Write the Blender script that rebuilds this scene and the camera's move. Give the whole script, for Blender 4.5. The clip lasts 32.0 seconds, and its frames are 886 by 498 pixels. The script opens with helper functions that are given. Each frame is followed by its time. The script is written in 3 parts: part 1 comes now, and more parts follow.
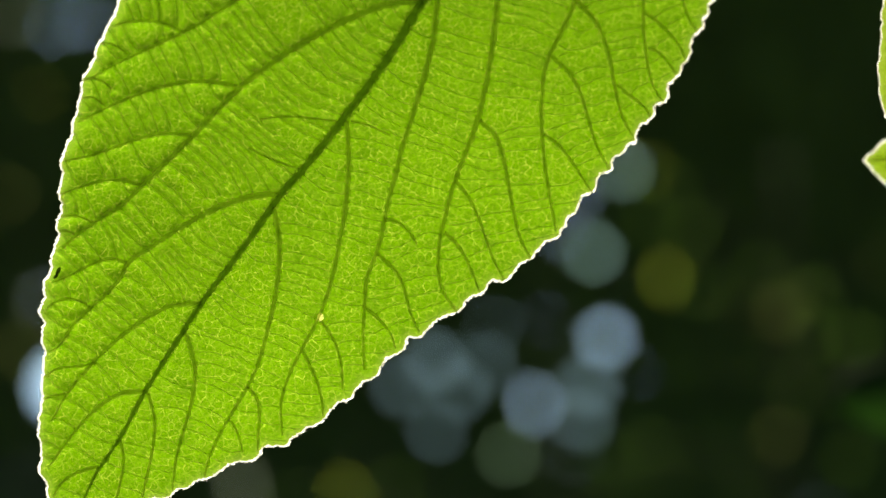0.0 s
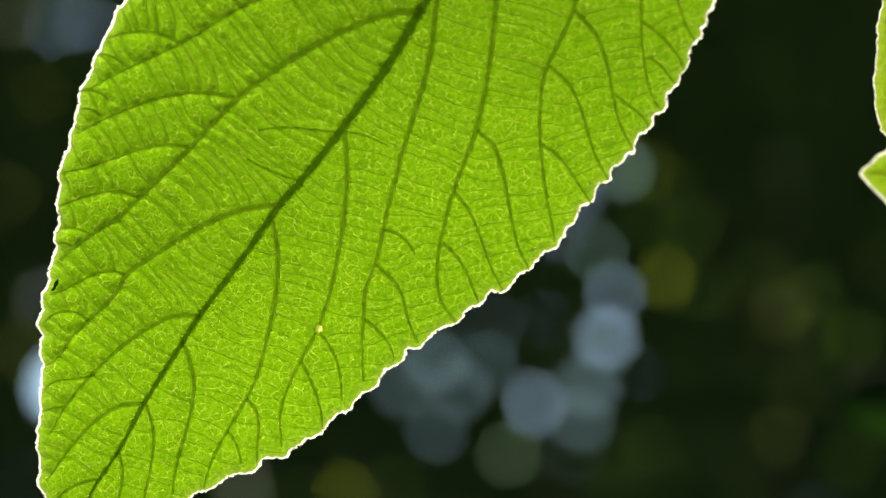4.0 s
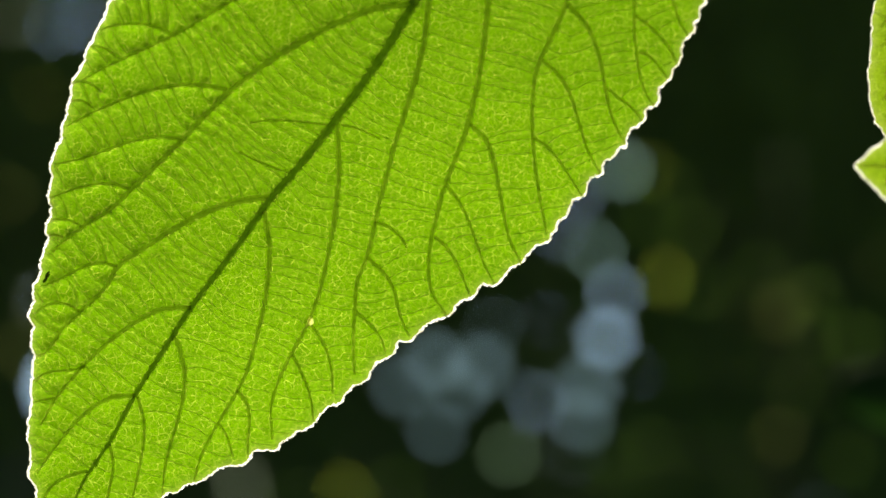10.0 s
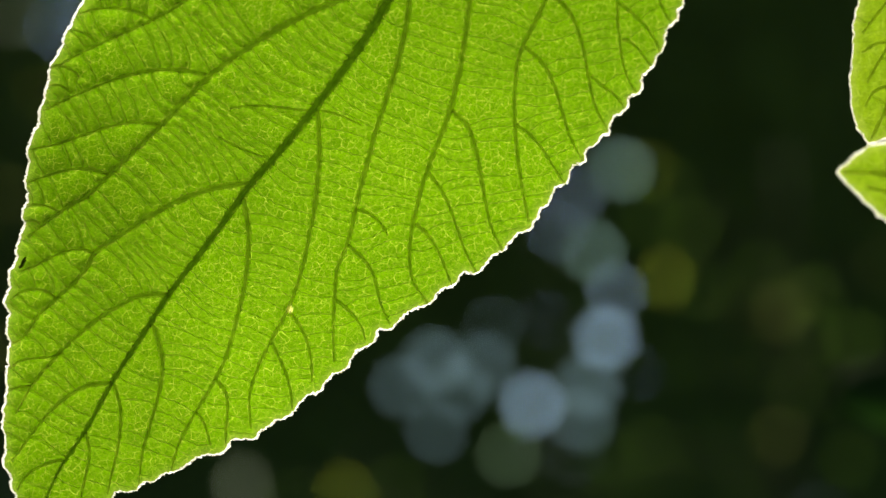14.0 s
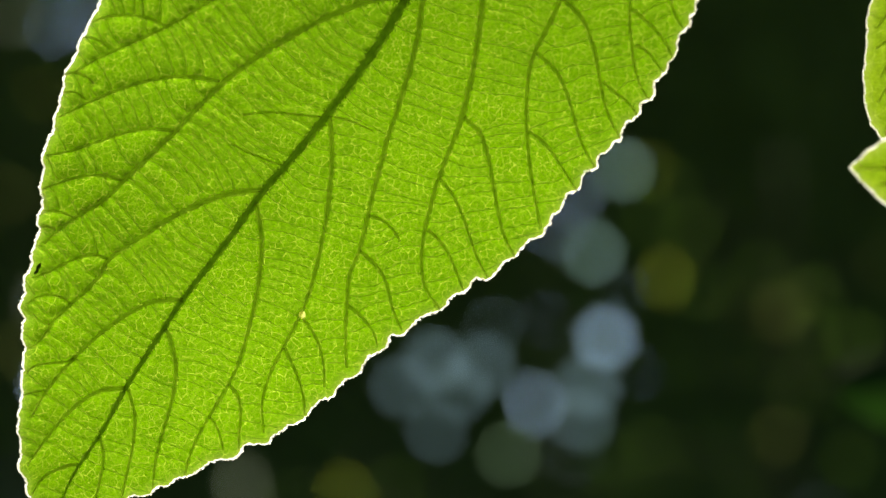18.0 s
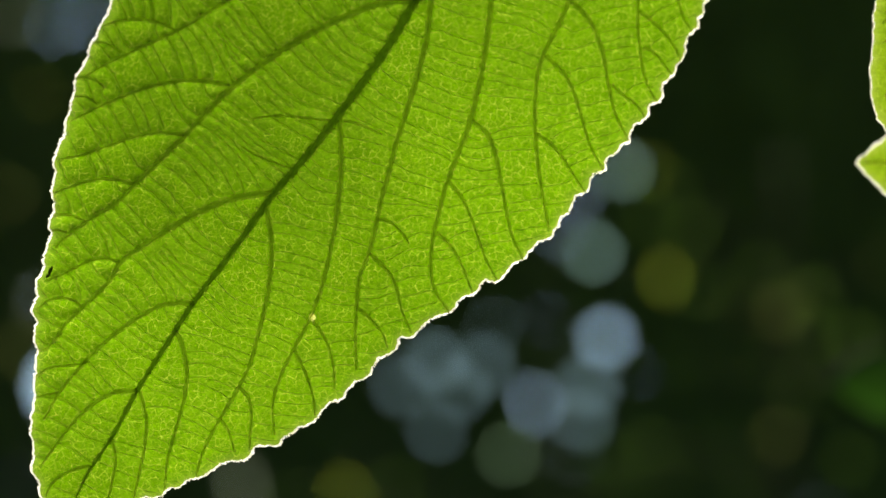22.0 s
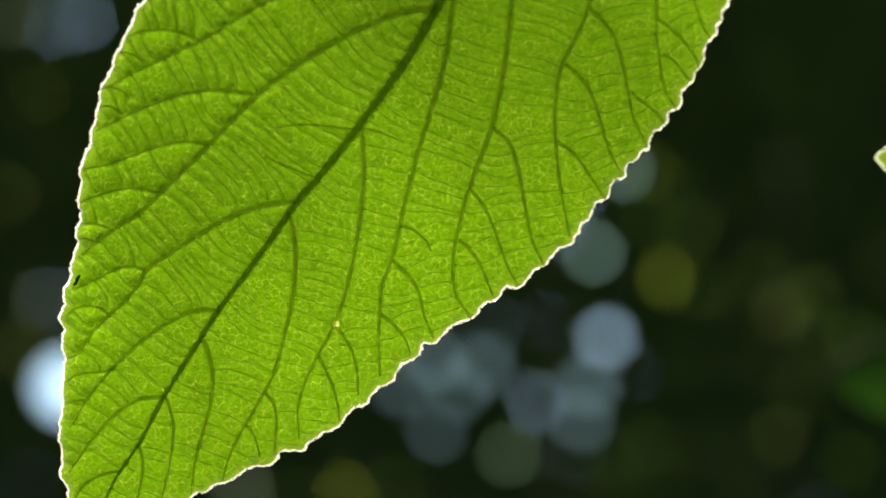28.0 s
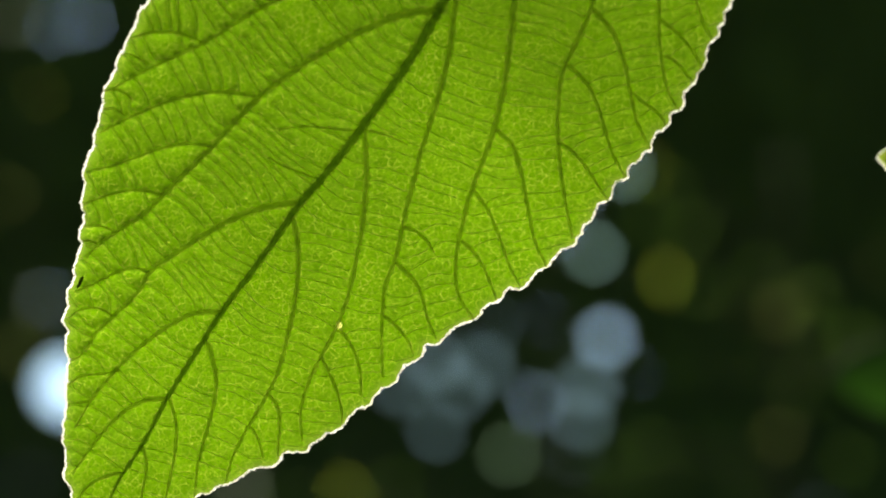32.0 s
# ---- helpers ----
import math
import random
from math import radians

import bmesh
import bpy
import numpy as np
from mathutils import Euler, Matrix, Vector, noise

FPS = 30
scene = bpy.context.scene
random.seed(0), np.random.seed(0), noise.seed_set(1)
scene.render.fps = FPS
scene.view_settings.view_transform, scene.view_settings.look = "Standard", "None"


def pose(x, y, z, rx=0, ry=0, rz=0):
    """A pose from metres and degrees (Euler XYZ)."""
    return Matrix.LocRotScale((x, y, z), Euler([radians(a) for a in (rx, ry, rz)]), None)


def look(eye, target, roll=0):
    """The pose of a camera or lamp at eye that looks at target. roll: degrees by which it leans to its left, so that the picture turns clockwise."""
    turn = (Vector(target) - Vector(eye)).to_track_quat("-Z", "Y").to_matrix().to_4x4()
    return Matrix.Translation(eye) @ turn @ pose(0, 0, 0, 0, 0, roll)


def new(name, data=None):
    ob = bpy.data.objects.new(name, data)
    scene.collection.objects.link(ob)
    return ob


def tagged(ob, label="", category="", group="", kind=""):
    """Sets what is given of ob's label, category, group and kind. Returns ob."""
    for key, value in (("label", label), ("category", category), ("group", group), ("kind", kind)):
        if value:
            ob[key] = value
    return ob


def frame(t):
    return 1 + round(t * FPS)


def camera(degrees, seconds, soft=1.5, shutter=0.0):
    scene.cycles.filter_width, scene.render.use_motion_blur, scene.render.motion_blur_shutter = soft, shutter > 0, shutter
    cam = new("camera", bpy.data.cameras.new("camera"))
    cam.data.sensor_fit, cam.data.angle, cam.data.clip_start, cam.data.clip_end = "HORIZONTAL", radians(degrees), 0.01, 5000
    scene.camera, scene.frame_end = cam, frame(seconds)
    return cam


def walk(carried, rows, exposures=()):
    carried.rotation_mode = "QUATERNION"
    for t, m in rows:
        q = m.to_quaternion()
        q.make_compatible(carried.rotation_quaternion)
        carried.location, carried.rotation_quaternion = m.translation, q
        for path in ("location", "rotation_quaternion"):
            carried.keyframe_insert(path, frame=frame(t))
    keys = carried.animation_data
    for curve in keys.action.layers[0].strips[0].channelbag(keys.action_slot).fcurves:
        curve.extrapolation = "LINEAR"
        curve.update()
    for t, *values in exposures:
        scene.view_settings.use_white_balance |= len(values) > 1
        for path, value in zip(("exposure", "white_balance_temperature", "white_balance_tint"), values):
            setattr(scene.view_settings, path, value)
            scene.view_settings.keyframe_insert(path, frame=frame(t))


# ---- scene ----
from mathutils import kdtree

ZC = 1.45                      # the camera's height over the ground
FOV = 42.0
cam = camera(FOV, 32.0)
U = 0.125 / 1568               # leaf unit: 0.08 mm, counted on the plane in focus
D = 0.0625 / math.tan(radians(FOV / 2))   # distance of the plane in focus, about 16 cm
cam.data.dof.use_dof = True
cam.data.dof.focus_distance = D - 0.0016
cam.data.dof.aperture_fstop = cam.data.lens / 9.6
cam.data.dof.aperture_blades = 9
walk(cam, [(0, pose(0, 0, ZC, 90, 0, 0)), (32, pose(0, 0, ZC, 90, 0, 0))], [(0, 0.5), (32, 0.5)])

# ---- light ----
SUN_EL, SUN_AZ = 47.0, -32.0   # behind the leaf, high and to its left
world = bpy.data.worlds.new("sky")
scene.world = world
world.use_nodes = True
wn = world.node_tree.nodes
sky = wn.new("ShaderNodeTexSky")
sky.sky_type = "NISHITA"
sky.sun_disc = False
sky.sun_elevation = radians(SUN_EL)
sky.sun_rotation = radians(SUN_AZ)
wn["Background"].inputs["Strength"].default_value = 0.05
world.node_tree.links.new(sky.outputs[0], wn["Background"].inputs["Color"])

sun_data = bpy.data.lights.new("sun", "SUN")
sun_data.energy = 5.0
sun_data.angle = radians(0.5)
sun_data.color = (1.0, 0.96, 0.88)
sun = new("sun", sun_data)
sx = math.sin(radians(SUN_AZ)) * math.cos(radians(SUN_EL))
sy = math.cos(radians(SUN_AZ)) * math.cos(radians(SUN_EL))
sz = math.sin(radians(SUN_EL))
sun.matrix_world = look((sx * 30, sy * 30, ZC + math.sin(radians(SUN_EL)) * 30), (0, 0, ZC))


# ---- materials ----
def material(name):
    m = bpy.data.materials.new(name)
    m.use_nodes = True
    nt = m.node_tree
    for n in list(nt.nodes):
        nt.nodes.remove(n)
    out = nt.nodes.new("ShaderNodeOutputMaterial")

    def node(kind, **values):
        n = nt.nodes.new(kind)
        for key, value in values.items():
            n.inputs[key.replace("_", " ")].default_value = value
        return n

    def link(a, b):
        nt.links.new(a, b)
    return m, nt, out, node, link


def ramp(nt, fac, stops):
    r = nt.nodes.new("ShaderNodeValToRGB")
    while len(r.color_ramp.elements) < len(stops):
        r.color_ramp.elements.new(0.5)
    for e, (p, c) in zip(r.color_ramp.elements, stops):
        e.position, e.color = p, (*c, 1)
    nt.links.new(fac, r.inputs[0])
    return r.outputs[0]


def mix_colour(nt, kind, fac, a, b):
    n = nt.nodes.new("ShaderNodeMix")
    n.data_type, n.blend_type = "RGBA", kind
    for socket, value in ((n.inputs[0], fac), (n.inputs[6], a), (n.inputs[7], b)):
        if isinstance(value, (int, float)):
            socket.default_value = value
        elif isinstance(value, tuple):
            socket.default_value = (*value, 1)
        else:
            nt.links.new(value, socket)
    return n.outputs[2]


def leaf_shader(nt, out, node, link, through_colour, face_colour, share, rough, bump=None):
    """Light that comes through the leaf, and a waxy face."""
    tr, pr, mx = node("ShaderNodeBsdfTranslucent"), node("ShaderNodeBsdfPrincipled"), node("ShaderNodeMixShader", Fac=share)
    for socket, value in ((tr.inputs["Color"], through_colour), (pr.inputs["Base Color"], face_colour)):
        if isinstance(value, tuple):
            socket.default_value = (*value, 1)
        else:
            link(value, socket)
    pr.inputs["Roughness"].default_value = rough
    pr.inputs["Specular IOR Level"].default_value = 0.1
    if bump is not None:
        for s in (tr, pr):
            link(bump, s.inputs["Normal"])
    link(pr.outputs[0], mx.inputs[1])
    link(tr.outputs[0], mx.inputs[2])
    link(mx.outputs[0], out.inputs[0])


def blade_material(name, base, pale, deep, size=1.0):
    """Green blade with a net of fine pale veins, swollen islands between them, darker blotches and a paler margin."""
    m, nt, out, node, link = material(name)
    co = node("ShaderNodeTexCoord")
    mp = node("ShaderNodeMapping", Scale=(1, 0, 1), Rotation=(radians(90), 0, 0))
    link(co.outputs["Object"], mp.inputs[0])

    def noise_at(scale, detail=3.0, rough=0.6):
        n = node("ShaderNodeTexNoise", Scale=scale, Detail=detail, Roughness=rough)
        link(mp.outputs[0], n.inputs["Vector"])
        return n.outputs["Fac"], n.outputs["Color"]

    def grey(v):
        return (v, v, v)
    wv = node("ShaderNodeVectorMath")
    wv.operation = "MULTIPLY_ADD"
    wv.inputs[1].default_value = (0.0006 * size, 0.0006 * size, 0)
    link(noise_at(900.0 / size, 2.0)[1], wv.inputs[0])
    link(mp.outputs[0], wv.inputs[2])
    nets = []
    for scale, wide in ((880 / size, 0.052), (1750 / size, 0.075)):
        v = node("ShaderNodeTexVoronoi", Scale=scale, Randomness=1.0)
        v.voronoi_dimensions = "2D"
        v.feature = "DISTANCE_TO_EDGE"
        link(wv.outputs[0], v.inputs["Vector"])
        nets.append(ramp(nt, v.outputs["Distance"], ((wide * 0.3, grey(1)), (wide, grey(0)))))
    cells = node("ShaderNodeTexVoronoi", Scale=880 / size, Randomness=1.0)
    cells.voronoi_dimensions = "2D"
    link(wv.outputs[0], cells.inputs["Vector"])
    dots = node("ShaderNodeTexVoronoi", Scale=1500 / size, Randomness=1.0)
    link(mp.outputs[0], dots.inputs["Vector"])
    gate = ramp(nt, noise_at(640.0 / size)[0], ((0.42, grey(0.10)), (0.60, grey(1))))
    gate2 = ramp(nt, noise_at(1900.0 / size)[0], ((0.42, grey(0.05)), (0.60, grey(1))))
    colour = mix_colour(nt, "MULTIPLY", 1.0, base, ramp(nt, cells.outputs["Color"], ((0.15, (0.90, 0.92, 0.85)), (0.85, (1.06, 1.05, 1.08)))))
    colour = mix_colour(nt, "MULTIPLY", 0.5, colour, ramp(nt, noise_at(1300.0 / size)[0], ((0.36, (0.58, 0.65, 0.5)), (0.66, (1.20, 1.15, 1.3)))))
    colour = mix_colour(nt, "MULTIPLY", 0.75, colour, ramp(nt, noise_at(4200.0, 1.0)[0], ((0.3, (0.58, 0.64, 0.48)), (0.7, (1.30, 1.24, 1.5)))))
    colour = mix_colour(nt, "MULTIPLY", 0.7, colour, ramp(nt, noise_at(34.0, 2.0)[0], ((0.3, (0.88, 0.91, 0.9)), (0.7, (1.08, 1.05, 1.1)))))
    colour = mix_colour(nt, "MIX", ramp(nt, noise_at(230.0, 5.0, 0.7)[0], ((0.55, grey(0)), (0.73, grey(0.65)))), colour, deep)
    colour = mix_colour(nt, "MIX", mix_colour(nt, "MULTIPLY", 1.0, mix_colour(nt, "MULTIPLY", 1.0, nets[1], gate2), grey(0.34)), colour, pale)
    colour = mix_colour(nt, "MIX", mix_colour(nt, "MULTIPLY", 1.0, mix_colour(nt, "MULTIPLY", 0.95, nets[0], mix_colour(nt, "MULTIPLY", 0.55, gate, gate2)), grey(0.88)), colour, pale)
    spots = ramp(nt, dots.outputs["Distance"], ((0.09, grey(0.9)), (0.18, grey(0))))
    colour = mix_colour(nt, "MIX", mix_colour(nt, "MULTIPLY", 1.0, spots, gate2), colour, pale)
    rim = node("ShaderNodeAttribute")
    rim.attribute_name = "margin"
    colour = mix_colour(nt, "MIX", mix_colour(nt, "MULTIPLY", 1.0, rim.outputs["Fac"], grey(0.45)), colour, (0.55, 0.62, 0.10))
    bump = node("ShaderNodeBump", Strength=0.25, Distance=0.0001)
    link(noise_at(2600.0)[0], bump.inputs["Height"])
    leaf_shader(nt, out, node, link, colour, (0.035, 0.080, 0.006), 0.78, 0.55, bump.outputs[0])
    return m


def plain_leaf_material(name, colour, face, share, rough=0.5, vary=0.25, scale=40.0):
    m, nt, out, node, link = material(name)
    co = node("ShaderNodeTexCoord")
    ns = node("ShaderNodeTexNoise", Scale=scale, Detail=4.0)
    link(co.outputs["Object"], ns.inputs["Vector"])
    tone = ramp(nt, ns.outputs["Fac"], ((0.3, (1 - vary,) * 3), (0.7, (1 + vary,) * 3)))
    leaf_shader(nt, out, node, link, mix_colour(nt, "MULTIPLY", 1.0, colour, tone),
                mix_colour(nt, "MULTIPLY", 1.0, face, tone), share, rough)
    return m


def vein_material(name, colour, face, share, vary=0.2, fuzz=2.4, most=1.0):
    """A vein whose hairy flanks thin out over the blade; the attribute core is 1 along its crest and 0 at its foot."""
    m, nt, out, node, link = material(name)
    co = node("ShaderNodeTexCoord")
    ns = node("ShaderNodeTexNoise", Scale=1100.0, Detail=3.0)
    fine = node("ShaderNodeTexNoise", Scale=4600.0, Detail=2.0)
    for n in (ns, fine):
        link(co.outputs["Object"], n.inputs["Vector"])
    tone = ramp(nt, ns.outputs["Fac"], ((0.3, (1 - vary,) * 3), (0.7, (1 + vary,) * 3)))
    shell = nt.nodes.new("NodeReroute")
    leaf_shader(nt, shell, node, link, mix_colour(nt, "MULTIPLY", 1.0, colour, tone), mix_colour(nt, "MULTIPLY", 1.0, face, tone), share, 0.5)
    core = node("ShaderNodeAttribute")
    core.attribute_name = "core"
    cover = node("ShaderNodeMath")
    cover.operation = "MULTIPLY_ADD"
    cover.inputs[1].default_value = fuzz / 2
    link(fine.outputs["Fac"], cover.inputs[0])
    half = node("ShaderNodeMath")
    half.operation = "MULTIPLY"
    half.inputs[1].default_value = 0.5
    link(core.outputs["Fac"], half.inputs[0])
    link(half.outputs[0], cover.inputs[2])
    fac = ramp(nt, cover.outputs[0], ((fuzz * 0.25 + 0.06, (0, 0, 0)), (fuzz * 0.25 + 0.34, (most,) * 3)))
    clear, mx = node("ShaderNodeBsdfTransparent"), node("ShaderNodeMixShader")
    link(fac, mx.inputs[0])
    link(clear.outputs[0], mx.inputs[1])
    link(shell.outputs[0], mx.inputs[2])
    link(mx.outputs[0], out.inputs[0])
    return m


def surface_material(name, low, high, scale, rough=0.85, bump=0.3, distance=0.01):
    m, nt, out, node, link = material(name)
    co = node("ShaderNodeTexCoord")
    ns = node("ShaderNodeTexNoise", Scale=scale, Detail=6.0, Roughness=0.65)
    link(co.outputs["Object"], ns.inputs["Vector"])
    n2 = node("ShaderNodeTexNoise", Scale=scale * 0.13, Detail=3.0)
    link(co.outputs["Object"], n2.inputs["Vector"])
    c = ramp(nt, ns.outputs["Fac"], ((0.3, low), (0.7, high)))
    c = mix_colour(nt, "MULTIPLY", 0.7, c, ramp(nt, n2.outputs["Fac"], ((0.3, (0.5, 0.5, 0.5)), (0.7, (1.2, 1.2, 1.2)))))
    bp = node("ShaderNodeBump", Strength=bump, Distance=distance)
    link(ns.outputs["Fac"], bp.inputs["Height"])
    pr = node("ShaderNodeBsdfPrincipled", Roughness=rough)
    link(c, pr.inputs["Base Color"])
    link(bp.outputs[0], pr.inputs["Normal"])
    link(pr.outputs[0], out.inputs[0])
    return m


BLADE = blade_material("leaf_blade", (0.215, 0.461, 0.0010), (0.76, 0.93, 0.08), (0.0830, 0.215, 0.00141))
BLADE_SIDE = blade_material("side_leaf_blade", (0.297, 0.467, 0.00848), (0.467, 0.622, 0.0495), (0.184, 0.339, 0.00424), 1.6)
MIDRIB = vein_material("midrib", (0.28, 0.345, 0.13), (0.05, 0.080, 0.012), 0.86, 0.2, 1.8)
VEIN = vein_material("lateral_vein", (0.56, 0.59, 0.25), (0.05, 0.08, 0.010), 0.94)
VEIN_THIN = vein_material("thin_vein", (0.60, 0.68, 0.24), (0.05, 0.09, 0.006), 0.97, 0.2, 1.5, 0.60)
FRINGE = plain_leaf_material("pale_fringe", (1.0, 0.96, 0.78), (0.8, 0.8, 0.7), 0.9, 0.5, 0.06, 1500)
OLIVE_RIM = plain_leaf_material("olive_rim", (0.11, 0.13, 0.06), (0.08, 0.09, 0.05), 0.5, 0.5, 0.1, 200)
SILK = plain_leaf_material("silk", (0.10, 0.11, 0.10), (0.12, 0.13, 0.12), 0.4, 0.4, 0.05)
SPECK = plain_leaf_material("dark_speck", (0.16, 0.20, 0.05), (0.02, 0.026, 0.010), 0.75)
WART = plain_leaf_material("pale_wart", (0.88, 0.92, 0.20), (0.5, 0.5, 0.15), 0.9, 0.5, 0.05)
TWIG = surface_material("twig_bark", (0.06, 0.05, 0.02), (0.13, 0.12, 0.05), 180, 0.8, 0.4, 0.001)
SOIL = surface_material("ground_litter", (0.03, 0.035, 0.015), (0.09, 0.08, 0.045), 6)
DARK_FOLIAGE = surface_material("deep_foliage", (0.050, 0.084, 0.013), (0.106, 0.168, 0.026), 7, 0.9, 0.5, 0.05)
HEDGE_LEAF = plain_leaf_material("hedge_leaf", (0.03, 0.06, 0.01), (0.112, 0.190, 0.028), 0.15, 0.6, 0.4, 3)
OLIVE_LEAF = plain_leaf_material("olive_leaf", (0.145, 0.175, 0.04), (0.07, 0.08, 0.022), 0.8, 0.5, 0.2, 30)
LIME_LEAF = plain_leaf_material("lime_leaf", (0.297, 0.389, 0.0353), (0.06, 0.08, 0.02), 0.8, 0.5, 0.2, 30)
GREY_LEAF = plain_leaf_material("grey_green_leaf", (0.46, 0.56, 0.37), (0.08, 0.09, 0.05), 0.8, 0.5, 0.2, 30)
MOSS_LEAF = plain_leaf_material("moss_green_leaf", (0.108, 0.205, 0.026), (0.04, 0.07, 0.016), 0.8, 0.5, 0.2, 30)
THICK_LEAF = plain_leaf_material("thick_leaf", (0.021, 0.066, 0.0045), (0.02, 0.045, 0.008), 0.45, 0.4, 0.3, 60)



def glow_material(name, colour, strength):
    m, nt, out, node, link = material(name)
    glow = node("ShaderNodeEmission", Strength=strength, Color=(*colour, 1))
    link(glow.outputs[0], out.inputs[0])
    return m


BRIGHT_SKY = glow_material("bright_sky", (0.64, 0.93, 1.16), 1.67)
# emission colours for the glow sheets added behind some gaps
BLUE_GLOW = glow_material("blue_glow", (0.62, 0.95, 1.03), 0.49)
PALE_GREEN_GLOW = glow_material("pale_green_glow", (0.60, 0.98, 0.80), 1.04)
GREEN_GLOW = glow_material("green_glow", (0.56, 0.90, 0.46), 0.66)


# ---- builders ----
def mesh_object(name, verts, faces, mats, smooth=True):
    me = bpy.data.meshes.new(name)
    me.from_pydata([tuple(map(float, v)) for v in verts], [], faces)
    me.materials.append(mats)
    me.polygons.foreach_set("use_smooth", [smooth] * len(me.polygons))
    me.update()
    return new(name, me)


def part(name, verts, faces, mats, parent, label="", smooth=True):
    ob = mesh_object(name, verts, faces, mats, smooth)
    ob.parent = parent
    return tagged(ob, label)


def spline(points, step):
    """A smooth curve through the points, sampled about every step."""
    p = np.array(points, float)
    p = np.vstack([2 * p[0] - p[1], p, 2 * p[-1] - p[-2]])
    out = []
    for i in range(1, len(p) - 2):
        n = max(2, int(np.linalg.norm(p[i + 1] - p[i]) / step))
        t = np.arange(n)[:, None] / n
        a, b, c, d = p[i - 1], p[i], p[i + 1], p[i + 2]
        out.append(0.5 * (2 * b + (c - a) * t + (2 * a - 5 * b + 4 * c - d) * t ** 2 + (3 * b - a - 3 * c + d) * t ** 3))
    return np.vstack(out + [p[-2:-1]])


def normals(curve):
    t = np.gradient(curve, axis=0)
    t /= np.maximum(np.linalg.norm(t, axis=1), 1e-9)[:, None]
    return np.stack([-t[:, 1], t[:, 0]], 1)


def toothed(tips, depth, inward, rng):
    """A leaf margin from tooth to tooth: a short step in behind each tip, then a swelling run to the next."""
    pts = []
    tips = np.array(tips, float)
    for a, b in zip(tips[:-1], tips[1:]):
        d = b - a
        length = np.linalg.norm(d)
        n = np.array([-d[1], d[0]]) / length * inward
        k = depth * min(1.0, length / 45) * rng.uniform(0.7, 1.25)
        pts += [a, a + d * 0.20 + n * k * 0.45, a + d * 0.36 + n * k, a + d * 0.62 + n * k * 0.65, a + d * 0.86 + n * k * 0.05]
    c = spline(pts + [tips[-1]], 2.6)
    k = len(c)
    jag = np.convolve(rng.standard_normal(k + 10), np.ones(5) / 5, "same")[5:k + 5] * 2.8 + rng.standard_normal(k) * 0.7
    jag[:3] = jag[-3:] = 0
    return c + normals(c) * jag[:, None]


def inside(poly, pts):
    x, y = pts[:, 0], pts[:, 1]
    odd = np.zeros(len(pts), bool)
    px, py = poly[-1]
    for qx, qy in poly:
        cross = (qy > y) != (py > y)
        odd ^= cross & (x < (px - qx) * (y - qy) / ((py - qy) if py != qy else 1e-9) + qx)
        px, py = qx, qy
    return odd


def nearest(points, queries):
    """For each query the index of, and the way to, the nearest of the points."""
    tree = kdtree.KDTree(len(points))
    for i, p in enumerate(points):
        tree.insert((p[0], p[1], 0), i)
    tree.balance()
    found = [tree.find((p[0], p[1], 0))[1:] for p in queries]
    return np.array([f[0] for f in found]), np.array([f[1] for f in found])


def cored(ob, core):
    ob.data.attributes.new("core", "FLOAT", "POINT").data.foreach_set("value", np.array(core, np.float32))
    return ob


